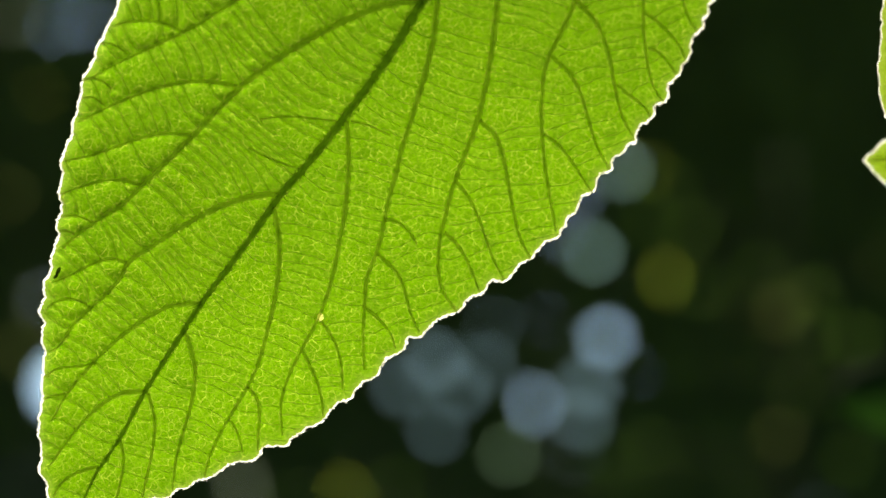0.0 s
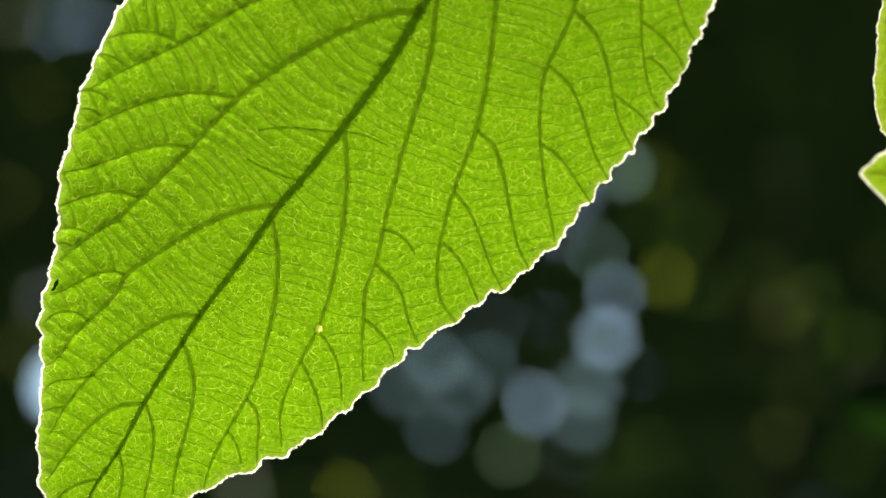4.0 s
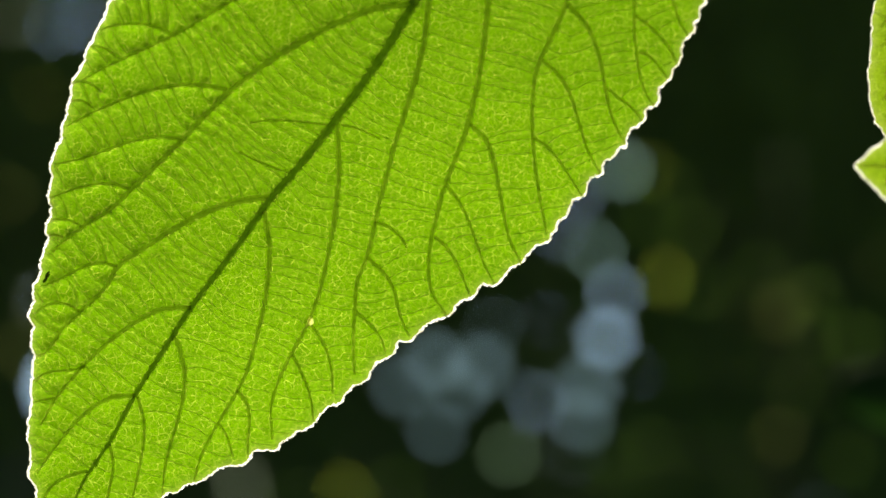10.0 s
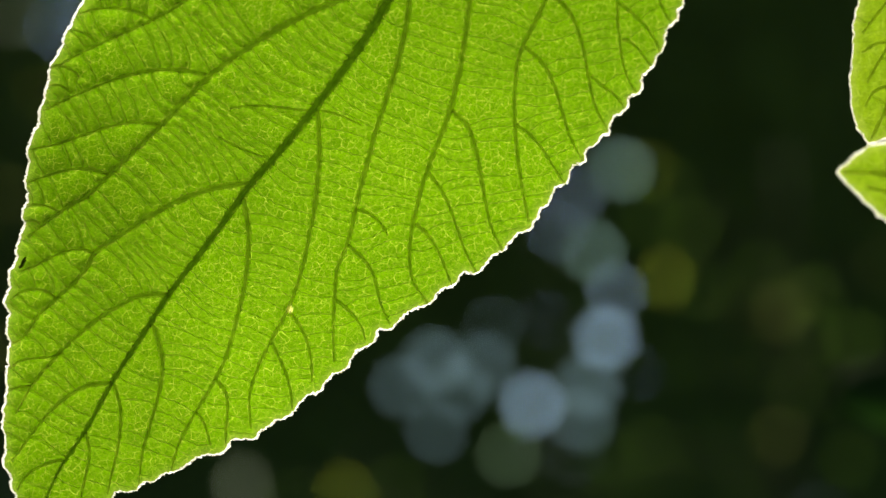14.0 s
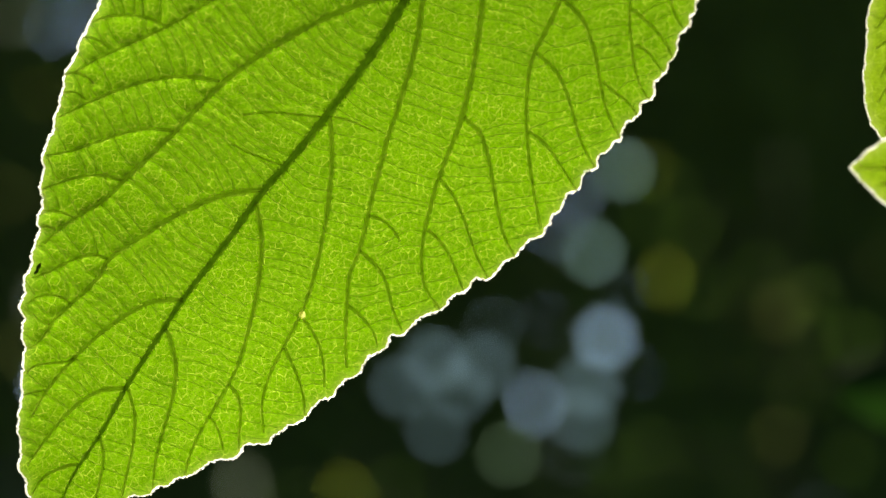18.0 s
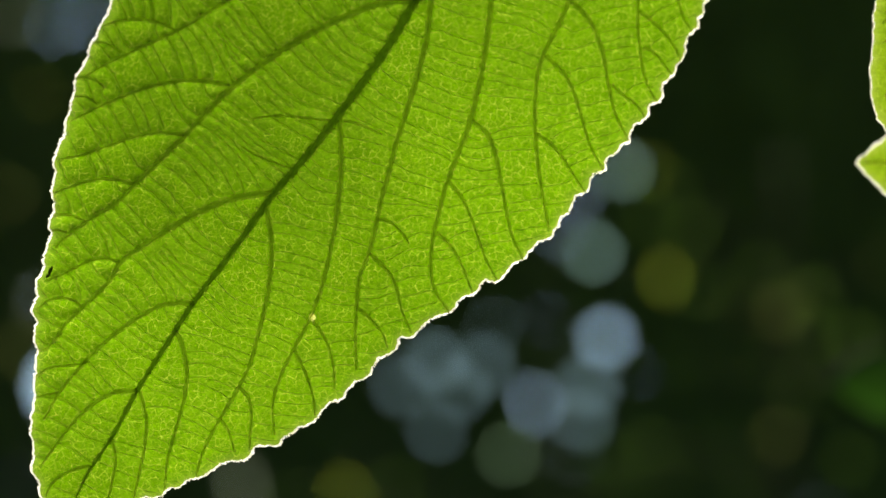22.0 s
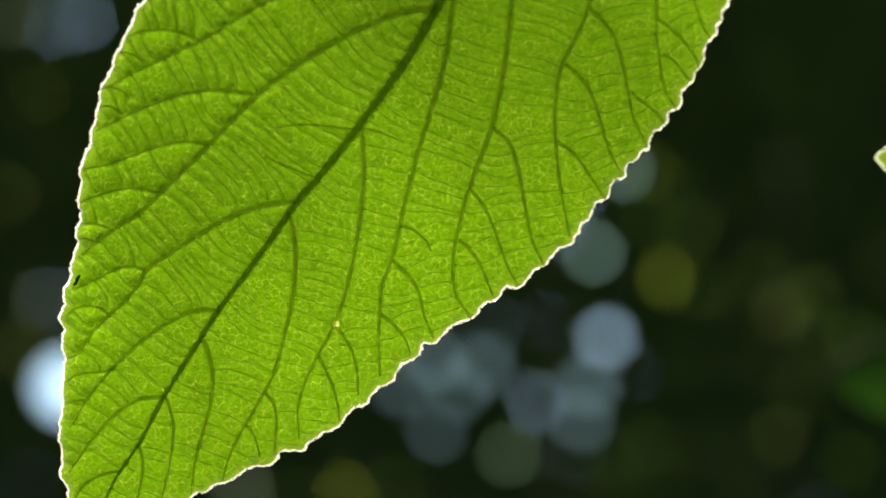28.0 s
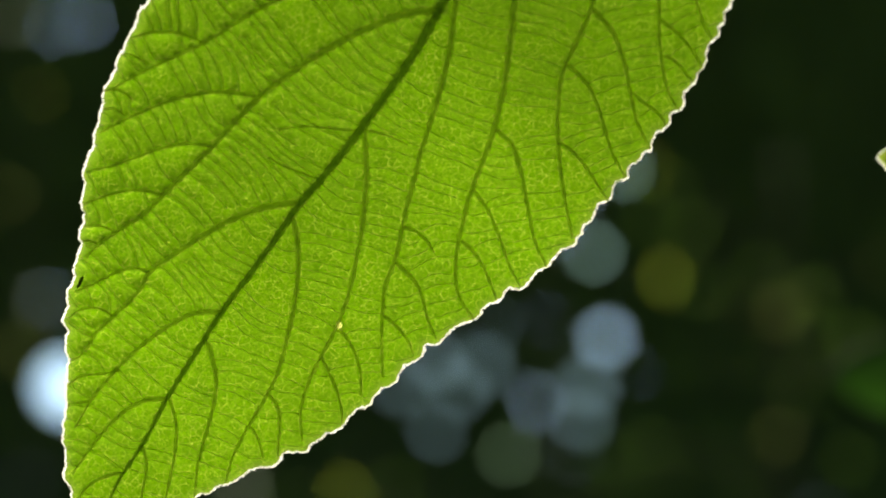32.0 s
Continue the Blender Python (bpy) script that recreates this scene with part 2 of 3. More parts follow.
class Leaf:
    """A leaf drawn in leaf units (across, down) about the line of sight, at a distance from the eye, with a gently curved blade."""

    def __init__(self, name, dist, midrib, right, left, depth, seed, bow=0.0, curl=(0.0008, 0.0008)):
        self.bow, self.curl = bow, curl
        self.rng = np.random.default_rng(seed)
        self.dist, self.scale = dist, U * dist / D
        self.midrib = spline(midrib, 4)
        rs = toothed(right, depth[0], 1, self.rng)
        ls = toothed(left, depth[1], -1, self.rng)
        self.margin = np.vstack([rs, ls[::-1][1:-1]])
        self.samples = [self.midrib]
        self.rungs = []
        self.tangents = [np.gradient(self.midrib, axis=0)]
        self.root = new(name)

    def lift(self, p):
        """How far the blade bends away from the eye, in metres."""
        p = np.asarray(p, float)
        close, gap = nearest(self.midrib[::3], p)
        half = np.where(p[:, 0] < self.midrib[::3][close, 0], self.curl[0], self.curl[1])
        wave = np.sin(p[:, 0] / 130 + p[:, 1] / 210) * 0.00025 + np.sin(p[:, 1] / 95 - p[:, 0] / 300) * 0.0002
        up = np.clip(620 - p[:, 1], 0, 1100)
        return half * (gap / 400) ** 2 + wave + self.bow * (up / 620) ** 2

    def place(self, p, proud=0.0):
        p = np.asarray(p, float)
        y = self.lift(p) - proud
        k = self.scale * (1 + y / self.dist)
        return np.stack([(p[:, 0] - 784) * k, y, (441 - p[:, 1]) * k], 1)

    def vein(self, name, points, wide, narrow, mats, label="", keep=True, curve=None):
        c = spline(points, 4) if curve is None else curve
        if keep:
            self.samples.append(c)
            self.tangents.append(np.gradient(c, axis=0))
        verts, faces, core = self.ribbon(c, wide, narrow)
        return cored(part(name, verts, faces, mats, self.root, label), core)

    def ribbon(self, c, wide, narrow, rough=0.10):
        n = normals(c)
        f = np.linspace(0, 1, len(c))
        w = (wide + (narrow - wide) * f) * (1 + rough * self.rng.standard_normal(len(c)))
        rows, core = [], []
        for side, up, full in ((-0.85, 0.0, 0.0), (-0.46, 0.16, 0.5), (-0.20, 0.38, 1.0), (0.0, 0.46, 1.0), (0.20, 0.38, 1.0), (0.46, 0.16, 0.5), (0.85, 0.0, 0.0)):
            q = c + n * (w * side)[:, None]
            rows.append(self.place(q, up * w * self.scale + 0.00001))
            core += list(full * np.clip((1.0 - f) / 0.10, 0.7, 1.0))
        m = len(c)
        faces = [(r * m + i, r * m + i + 1, (r + 1) * m + i + 1, (r + 1) * m + i) for r in range(6) for i in range(m - 1)]
        return np.vstack(rows), faces, core

    def blade(self, mats, spacing, thin=()):
        m = self.margin
        lo, hi = m.min(0), m.max(0)
        gx, gy = np.meshgrid(np.arange(lo[0], hi[0], spacing), np.arange(lo[1], hi[1], spacing * 0.87))
        gx = gx + (np.arange(gy.shape[0])[:, None] % 2) * spacing / 2
        g = np.stack([gx.ravel(), gy.ravel()], 1) + self.rng.uniform(-0.2, 0.2, (gx.size, 2)) * spacing
        g = g[inside(m, g)]
        g = g[nearest(m[::2], g)[1] > spacing * 0.6]
        for ax, dn, rad in thin:
            g = g[((g - (ax, dn)) ** 2).sum(1) > (rad * 1.8) ** 2]
            turn = np.linspace(0, 2 * math.pi, 11)[:-1]
            g = np.vstack([g, [(ax, dn)], np.stack([ax + rad * np.cos(turn), dn + 1.3 * rad * np.sin(turn)], 1)])
        pts = np.vstack([m, g])
        edges = [(i, (i + 1) % len(m)) for i in range(len(m))]
        from mathutils.geometry import delaunay_2d_cdt
        v2, _, tris, *_ = delaunay_2d_cdt([Vector(p) for p in pts], edges, [], 1, 1e-6)
        v2 = np.array([tuple(v) for v in v2])
        # the blade is worn through at small spots
        mid3 = v2[np.array([tuple(q) for q in tris])].mean(1)
        worn = np.zeros(len(tris), bool)
        for ax, dn, rad in thin:
            worn |= ((mid3 - (ax, dn)) ** 2).sum(1) < rad ** 2
        tris = [q for q, w in zip(tris, worn) if not w]
        # pads between the veins swell a little
        near = nearest(np.vstack(self.samples)[::2], v2)[1]
        # the half that faces the stem is more puckered than the other
        way = np.gradient(self.midrib, axis=0)
        close, gap = nearest(self.midrib, v2)
        off = v2 - self.midrib[close]
        left = 1 / (1 + np.exp(-(off[:, 1] * way[close, 0] - off[:, 0] * way[close, 1]) / np.linalg.norm(way[close], axis=1) / 25))
        pucker = 0.30 + 0.70 * left * (0.35 + 0.65 * np.clip((gap - 60) / 140, 0, 1))
        pad = (1 - np.exp(-(near / 13) ** 2)) * 0.00021 * pucker
        if self.rungs:
            near = nearest(np.vstack(self.rungs), v2)[1]
            pad += (1 - np.exp(-(near / 7) ** 2)) * 0.00033 * pucker ** 1.6
        edge = nearest(m, v2)[1]
        pad *= 1 - np.exp(-(edge / 10) ** 2)
        verts = self.place(v2, 0)
        verts[:, 1] += pad
        ob = part("blade", verts, [tuple(t) for t in tris], mats, self.root)
        ob.data.attributes.new("margin", "FLOAT", "POINT").data.foreach_set("value", np.exp(-edge / 5).astype(np.float32))
        return ob

    def fringe(self, mats, width, hairs):
        m = self.margin
        n = normals(m)
        if not inside(m, (m + n * 3)[40:41])[0]:
            n = -n
        k = len(m)
        r = self.rng
        bump = np.convolve(r.standard_normal(k + 8), np.ones(3) / 1.7, "same")[4:k + 4]
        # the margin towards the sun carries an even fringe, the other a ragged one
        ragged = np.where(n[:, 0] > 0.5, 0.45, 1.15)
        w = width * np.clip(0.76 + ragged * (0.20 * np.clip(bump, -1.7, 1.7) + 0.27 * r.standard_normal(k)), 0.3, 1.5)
        rows = []
        for reach in (-0.6, 0.4 * w, 0.85 * w):
            q = self.place(m, 0.00002)
            off = -n * np.broadcast_to(reach, (k,))[:, None] * self.scale
            q[:, 0] += off[:, 0]
            q[:, 2] -= off[:, 1]
            # the fringe of hairs spreads square to the sun
            q[:, 1] += np.clip(-(sx * off[:, 0] - sz * off[:, 1]) / sy, -0.0012, 0.0012)
            rows.append(q)
        verts = np.vstack(rows)
        faces = [(a * k + i, a * k + (i + 1) % k, (a + 1) * k + (i + 1) % k, (a + 1) * k + i) for a in range(2) for i in range(k)]
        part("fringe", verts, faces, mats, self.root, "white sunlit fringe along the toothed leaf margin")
        hv, hf = [], []
        for i in r.integers(0, k, hairs):
            if n[i][0] > 0.5:
                continue
            base = m[i] - n[i] * width * 0.3
            tip = base - n[i] * r.uniform(1.5, 2.8) + r.uniform(-1.5, 1.5, 2)
            side = np.array([n[i][1], -n[i][0]]) * r.uniform(1.2, 2.4)
            q = self.place([base + side, base - side, tip], 0.00004)
            back = self.place([base], -0.00010)
            j = len(hv)
            hv += [*q, *back]
            hf += [(j, j + 1, j + 2), (j + 1, j + 3, j + 2), (j + 3, j, j + 2)]
        tagged(part("margin_fuzz", hv, hf, mats, self.root), kind="stuff")

    def ladder(self, mats, spacing, reach, wide, single=0):
        """Thin cross veins that run between the lateral veins, roughly square to them."""
        s, t = np.vstack(self.samples), np.vstack(self.tangents)
        t /= np.maximum(np.linalg.norm(t, axis=1), 1e-9)[:, None]
        m, r = self.margin, self.rng
        lo, hi = m.min(0), m.max(0)
        count = int((hi - lo).prod() / spacing ** 2)
        seeds = r.uniform(lo, hi, (count, 2))
        seeds = seeds[inside(m, seeds)]
        taken = np.zeros((0, 2))
        verts, faces, core = [], [], []
        for p0 in seeds:
            if len(taken) and np.min(((taken - p0) ** 2).sum(1)) < (spacing * 0.62) ** 2:
                continue
            leftward = (p0 - self.midrib[np.argmin(((self.midrib - p0) ** 2).sum(1))])[0] < 0
            slant = -0.19 if leftward else 0.10
            halves = []
            for sign in (1, -1):
                p, line, prev = p0.copy(), [], None
                for _ in range(int(reach / 6)):
                    d2 = ((s - p) ** 2).sum(1)
                    if d2.min() < 30 or (len(taken) and np.min(((taken - p) ** 2).sum(1)) < 36):
                        break
                    w = 1 / (d2 + 120) ** 2
                    a = t[:, 0] ** 2 - t[:, 1] ** 2
                    b = 2 * t[:, 0] * t[:, 1]
                    ang = 0.5 * math.atan2((w * b).sum(), (w * a).sum()) + math.pi / 2 + slant + r.normal(0, 0.11)
                    step = np.array([math.cos(ang), math.sin(ang)])
                    if prev is None:
                        step *= sign if step[0] > 0 else -sign
                    elif step @ prev < 0:
                        step = -step
                    prev = step
                    p = p + step * 6
                    line.append(p.copy())
                halves.append(line)
            line = halves[1][::-1] + [p0] + halves[0]
            if len(line) < 3:
                continue
            c = np.array(line)
            c = c[inside(m, c)]
            if len(c) < 3:
                continue
            taken = np.vstack([taken, c])
            self.rungs.append(c)
            stout = wide * (1.4 if leftward else 0.68)
            v, f, e = self.ribbon(c, stout * r.uniform(0.7, 1.3), stout * r.uniform(0.6, 1.0))
            if single and -20 < p0[1] < 900 and len(c) > 6:
                cored(part("cross_vein", v, f, mats, self.root), e)
                single -= 1
                continue
            j = len(verts)
            verts += list(v)
            core += e
            faces += [tuple(j + q for q in face) for face in f]
        tagged(cored(part("cross_vein_net", verts, faces, mats, self.root), core), kind="stuff")


def tube(path, radii, sides=8):
    """Vertices and faces of a closed round tube along a path."""
    path = [Vector(p) for p in path]
    verts, faces = [], []
    for i, p in enumerate(path):
        d = (path[min(i + 1, len(path) - 1)] - path[max(i - 1, 0)]).normalized()
        a = d.orthogonal().normalized()
        b = d.cross(a)
        for k in range(sides):
            g = 2 * math.pi * k / sides
            verts.append(p + (a * math.cos(g) + b * math.sin(g)) * radii[i])
    for i in range(len(path) - 1):
        for k in range(sides):
            q = (k + 1) % sides
            faces.append((i * sides + k, i * sides + q, (i + 1) * sides + q, (i + 1) * sides + k))
    faces += [tuple(range(sides))[::-1], tuple(range((len(path) - 1) * sides, len(path) * sides))]
    return verts, faces


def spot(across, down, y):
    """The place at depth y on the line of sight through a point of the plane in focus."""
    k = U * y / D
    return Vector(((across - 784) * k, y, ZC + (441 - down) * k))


# ---- ground and distance ----
ground = mesh_object("ground", [(-400, -400, 0), (400, -400, 0), (400, 400, 0), (-400, 400, 0)], [(0, 1, 2, 3)], SOIL)
tagged(ground, "bare brown soil with leaf litter", "ground", kind="structure")

# gaps in the far foliage, backed by sky and added glow sheets: across, down, radius
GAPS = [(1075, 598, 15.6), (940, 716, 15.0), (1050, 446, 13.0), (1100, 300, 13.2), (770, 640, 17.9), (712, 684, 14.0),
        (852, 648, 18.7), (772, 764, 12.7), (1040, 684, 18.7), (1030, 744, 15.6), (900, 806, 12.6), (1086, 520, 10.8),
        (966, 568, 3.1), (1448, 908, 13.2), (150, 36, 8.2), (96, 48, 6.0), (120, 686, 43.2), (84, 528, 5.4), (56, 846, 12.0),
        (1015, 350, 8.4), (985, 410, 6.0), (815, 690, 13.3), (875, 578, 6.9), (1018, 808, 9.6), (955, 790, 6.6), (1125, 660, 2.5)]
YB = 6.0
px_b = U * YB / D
rg = random.Random(4)
bm = bmesh.new()
def loop_of(points):
    vs = [bm.verts.new(p) for p in points]
    return [bm.edges.new((vs[i], vs[(i + 1) % len(vs)])) for i in range(len(vs))]
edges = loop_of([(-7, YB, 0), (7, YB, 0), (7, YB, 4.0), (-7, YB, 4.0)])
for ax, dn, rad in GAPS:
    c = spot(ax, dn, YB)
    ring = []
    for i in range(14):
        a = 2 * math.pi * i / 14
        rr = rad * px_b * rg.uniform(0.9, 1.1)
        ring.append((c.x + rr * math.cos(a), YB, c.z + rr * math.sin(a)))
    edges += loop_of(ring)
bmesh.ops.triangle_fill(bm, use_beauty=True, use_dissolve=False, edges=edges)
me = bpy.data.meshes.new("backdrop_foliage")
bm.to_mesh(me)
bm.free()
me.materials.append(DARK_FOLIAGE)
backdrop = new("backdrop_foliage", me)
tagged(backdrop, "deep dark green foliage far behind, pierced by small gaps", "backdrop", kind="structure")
sky_sheet = mesh_object("backdrop_sky", [(-6, 8.5, 0.02), (6, 8.5, 0.02), (6, 8.5, 3.9), (-6, 8.5, 3.9)], [(0, 1, 2, 3)], BRIGHT_SKY)
tagged(sky_sheet, "bright pale blue sky seen through gaps in foliage", "backdrop", kind="structure")
# glow sheets added behind some gaps, to dim and tint the sky's light there
for x0, x1, z0, z1, mats, what in ((640, 880, 570, 860, BLUE_GLOW, "added pale blue glow sheet"), (985, 1062, 655, 790, BLUE_GLOW, "added pale blue glow sheet"),
                                   (1034, 1120, 270, 470, PALE_GREEN_GLOW, "added pale green glow sheet"), (882, 925, 785, 830, GREEN_GLOW, "added green glow sheet")):
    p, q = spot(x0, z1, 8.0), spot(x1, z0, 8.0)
    far = mesh_object("backdrop_glow_sheet", [(p.x, 8.0, p.z), (q.x, 8.0, p.z), (q.x, 8.0, q.z), (p.x, 8.0, q.z)], [(0, 1, 2, 3)], mats)
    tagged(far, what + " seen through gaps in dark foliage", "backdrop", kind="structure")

# the hedge in front of it: many small dark leaves with the same gaps
hv, hf = [], []
rh = np.random.default_rng(8)
for _ in range(15000):
    x, y, z = rh.uniform(-5, 5), rh.uniform(4.7, 5.9), 4.0 * rh.uniform(0.01, 1) ** 0.8
    size = rh.uniform(0.03, 0.07)
    k = D / (U * y)
    ax, dn = 784 + x * k, 441 - (z - ZC) * k
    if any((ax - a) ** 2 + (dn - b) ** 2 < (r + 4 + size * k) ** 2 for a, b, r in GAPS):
        continue
    e = Euler(rh.uniform(-1.2, 1.2, 3)).to_matrix()
    j = len(hv)
    for q in ((-0.1, 0, -1), (0.5, 0.12, -0.1), (0.05, 0, 1), (-0.5, 0.12, -0.1), (0, -0.05, 0)):
        hv.append(Vector((x, y, z)) + e @ Vector(q) * size)
    hf += [(j, j + 1, j + 4), (j + 1, j + 2, j + 4), (j + 2, j + 3, j + 4), (j + 3, j, j + 4)]
hedge = mesh_object("hedge_foliage", hv, hf, HEDGE_LEAF)
tagged(hedge, "dense dark green hedge leaves in deep shade", "hedge", kind="stuff")


def small_leaf(name, centre, size, mats, parent, turn):
    e = Euler(turn).to_matrix()
    outline = [(0, 0, -1.1), (0.42, 0.1, -0.6), (0.62, 0.16, 0), (0.44, 0.1, 0.6), (0, 0, 1.15), (-0.44, 0.1, 0.6), (-0.62, 0.16, 0), (-0.42, 0.1, -0.6)]
    vs = [Vector(centre) + e @ Vector(q) * size for q in outline] + [Vector(centre) + e @ Vector((0, -0.02, 0.1 * i)) * size for i in (-6, 0, 6)]
    fs = [(0, 1, 8), (1, 2, 9, 8), (2, 3, 10, 9), (3, 4, 10), (4, 5, 10), (5, 6, 9, 10), (6, 7, 8, 9), (7, 0, 8)]
    return part(name, vs, fs, mats, parent)


# a thin shrub between, its sunlit leaves far out of focus
YS = 2.8
shrub = tagged(new("shrub"), "thin shrub with a few sunlit olive leaves", "shrub")
k_s = U * YS / D


def shrub_stem(base_x, *tones):
    """One stem of the shrub with its leaves, tone by tone: across, down, half length."""
    leaves = [(leaf, tone[0]) for tone in tones for leaf in tone[1:]]
    stem_top = max(spot(ax, dn, YS).z for (ax, dn, size), mats in leaves) + 0.1
    path = [(base_x + 0.02 * math.sin(3 * s), YS + 0.10, stem_top * s) for s in np.linspace(0, 1, 9)]
    part("stem", *tube(path, np.linspace(0.009, 0.003, 9), 6), TWIG, shrub)
    for (ax, dn, size), mats in leaves:
        c = spot(ax, dn, YS)
        z0 = min(max(c.z - 0.12, 0.3), stem_top)
        part("twig", *tube([(base_x, YS + 0.10, z0), ((base_x + c.x) / 2, YS + 0.05, c.z - 0.03), (c.x, YS, c.z)], (0.0025, 0.0018, 0.0010), 5), TWIG, shrub)
        small_leaf("leaf", c, size * k_s * 1.15, mats, shrub, (rg.uniform(-0.3, 0.3), rg.uniform(-0.8, 0.8), rg.uniform(-0.3, 0.3)))


shrub_stem(-1.05,
           (OLIVE_LEAF, (16, 345, 12), (36, 620, 16)),
           (LIME_LEAF, (70, 165, 10)),
           (GREY_LEAF, (24, 30, 13), (74, 534, 15)))
shrub_stem(-0.2,
           (GREY_LEAF, (430, 860, 20)),
           (LIME_LEAF, (610, 876, 19)))
shrub_stem(0.25,
           (LIME_LEAF, (1150, 300, 12)),
           (MOSS_LEAF, (1190, 850, 13), (700, 860, 13), (1090, 870, 13), (520, 880, 15), (985, 850, 14)))
shrub_stem(0.85,
           (LIME_LEAF, (1180, 492, 18)),
           (OLIVE_LEAF, (1305, 540, 17), (1390, 545, 25), (1375, 772, 16), (1560, 470, 12)),
           (MOSS_LEAF, (1345, 650, 8), (1250, 790, 13), (1450, 700, 15), (1510, 600, 15), (1310, 865, 15), (1505, 815, 15), (1410, 690, 13), (1230, 640, 8), (1240, 520, 16), (1345, 480, 16), (1440, 520, 16), (1440, 600, 15), (1150, 790, 12), (1085, 810, 12), (1190, 335, 14), (1150, 390, 15), (1225, 405, 14)))

# ---- the plant: stem, twig and the leaves before the camera ----
plant = tagged(new("plant_stem"), "slender woody stem that carries the leaves", "stem")
part("stem", *tube([(0.125, 0.21, 0), (0.122, 0.20, 0.5), (0.128, 0.20, 1.0), (0.124, 0.20, 1.45), (0.118, 0.20, 1.62)], (0.006, 0.0055, 0.005, 0.0045, 0.003)), TWIG, plant)
part("side_twig", *tube([(0.123, 0.20, 1.50), (0.095, 0.19, 1.528), (0.05, 0.175, 1.535), (0.024, 0.166, 1.528)], (0.003, 0.0022, 0.0018, 0.0014)), TWIG, plant)

main = Leaf("large_leaf", D,
            [(962, -382), (849, -170), (748, 0), (688, 100), (608.5, 210), (539, 297), (497, 345), (430, 440), (357, 537), (310, 610), (258, 692), (215, 772), (170, 840), (140, 910), (125, 968)],
            [(975, -385), (1080, -372), (1180, -330), (1250, -250), (1285, -160), (1290, -80), (1262, 0), (1251, 26), (1243, 50), (1216, 105), (1198, 134), (1173, 181), (1149, 211), (1119, 252), (1098, 271), (1079, 302), (1048, 338), (1015, 379), (998, 400), (987, 416), (936, 460), (894, 495), (852, 519), (809, 551),
             (742, 594), (705, 623), (662, 668), (615, 707), (569, 746), (499, 788), (447, 812), (363, 846), (329, 863), (299, 878), (240, 905), (180, 942), (122, 978)],
            [(950, -385), (830, -372), (700, -335), (560, -270), (440, -205), (330, -130), (255, -60), (213, 2), (194, 44), (172, 86), (147, 143), (133, 214), (112, 287), (106, 343), (106, 388), (93, 458), (81, 506), (74, 553), (79, 606), (77, 668), (70, 758), (76, 836), (88, 880), (102, 930), (122, 978)],
            (8.5, 5.0), 3, 0.0046, (-0.0008, 0.0018))
tagged(main.root, "large toothed green leaf lit through by the sun", "leaf")
main.vein("midrib", None, 22, 5, MIDRIB, "thick dark green midrib", False, main.midrib)


def vein(name, wide, *path):
    """A vein of the large leaf along joined Bezier arcs: a start, then two handles and an end for each arc."""
    t = np.linspace(0, 1, 6)[:, None]
    points = [path[0]]
    for a, b, c, d in zip(path[0::3], path[1::3], path[2::3], path[3::3]):
        a, b, c, d = (np.array(p, float) for p in (a, b, c, d))
        points += list((a * (1 - t) ** 3 + 3 * b * t * (1 - t) ** 2 + 3 * c * t * t * (1 - t) + d * t ** 3)[1:])
    # a lateral vein starts on the midrib
    gap = np.linalg.norm(main.midrib - np.array(points[0]), axis=1)
    if name == "lateral_vein" and 5 < gap.min() < 30:
        points = [tuple(main.midrib[gap.argmin()])] + points
    main.vein(name, points, wide, max(3.5, wide * 0.48), VEIN, keep=wide > 4)


vein("lateral_vein", 11, (850, -170), (791, -106), (775, -23), (768, 60), (755, 147), (718, 224), (700, 310), (681, 369), (678, 433), (650, 490), (643, 545), (641, 600), (645, 655))
vein("lateral_vein", 12, (905, -275), (876, -77), (894, 136), (805, 320), (787, 388), (746, 495), (808, 552))
vein("lateral_vein", 10, (955, -370), (1041, -167), (1072, -74), (968, 110), (946, 207), (964, 312), (984, 408))
vein("lateral_vein", 13, (750, 2), (661, -13), (441, 123), (385, 195), (331, 255), (272, 308), (215, 365), (178, 387), (141, 408), (112, 440))
vein("lateral_vein", 11, (497, 342), (396, 344), (310, 408), (230, 463), (210, 511), (164, 539), (130, 575), (112, 609), (97, 624), (84, 622))
vein("lateral_vein", 9, (357, 537), (273, 513), (120, 673), (92, 745))
vein("lateral_vein", 8, (258, 692), (183, 679), (123, 777), (86, 828))
vein("lateral_vein", 6, (172, 826), (141, 831), (107, 845), (96, 878))
vein("lateral_vein", 9, (850, -170), (686, -204), (583, -54), (440, -10), (417, 1), (387, 19), (350, 44), (288, 79), (218, 101), (160, 140))
vein("lateral_vein", 9, (613, 212), (626, 315), (607, 421), (580, 520), (555, 607), (479, 671), (500, 770))
vein("lateral_vein", 9, (486, 372), (509, 464), (482, 562), (455, 650), (427, 717), (374, 771), (362, 845))
vein("lateral_vein", 8, (332, 596), (375, 688), (304, 777), (306, 870))
vein("lateral_vein", 6, (262, 695), (291, 756), (262, 824), (252, 885))
vein("lateral_vein", 6, (212, 778), (232, 817), (208, 861), (205, 900))
vein("lateral_vein", 8, (962, -380), (1136, -301), (1140, -110), (1138, 50), (1144, 94), (1142, 146), (1174, 182))
vein("branch_vein", 8, (420, 153), (322, 124), (221, 173), (136, 218))
vein("branch_vein", 7, (340, 240), (258, 221), (192, 278), (115, 285))
vein("branch_vein", 7, (250, 328), (197, 307), (157, 326), (109, 344))
vein("branch_vein", 7, (226, 465), (179, 441), (137, 491), (92, 500))
vein("branch_vein", 5, (160, 545), (141, 523), (102, 524), (84, 547))
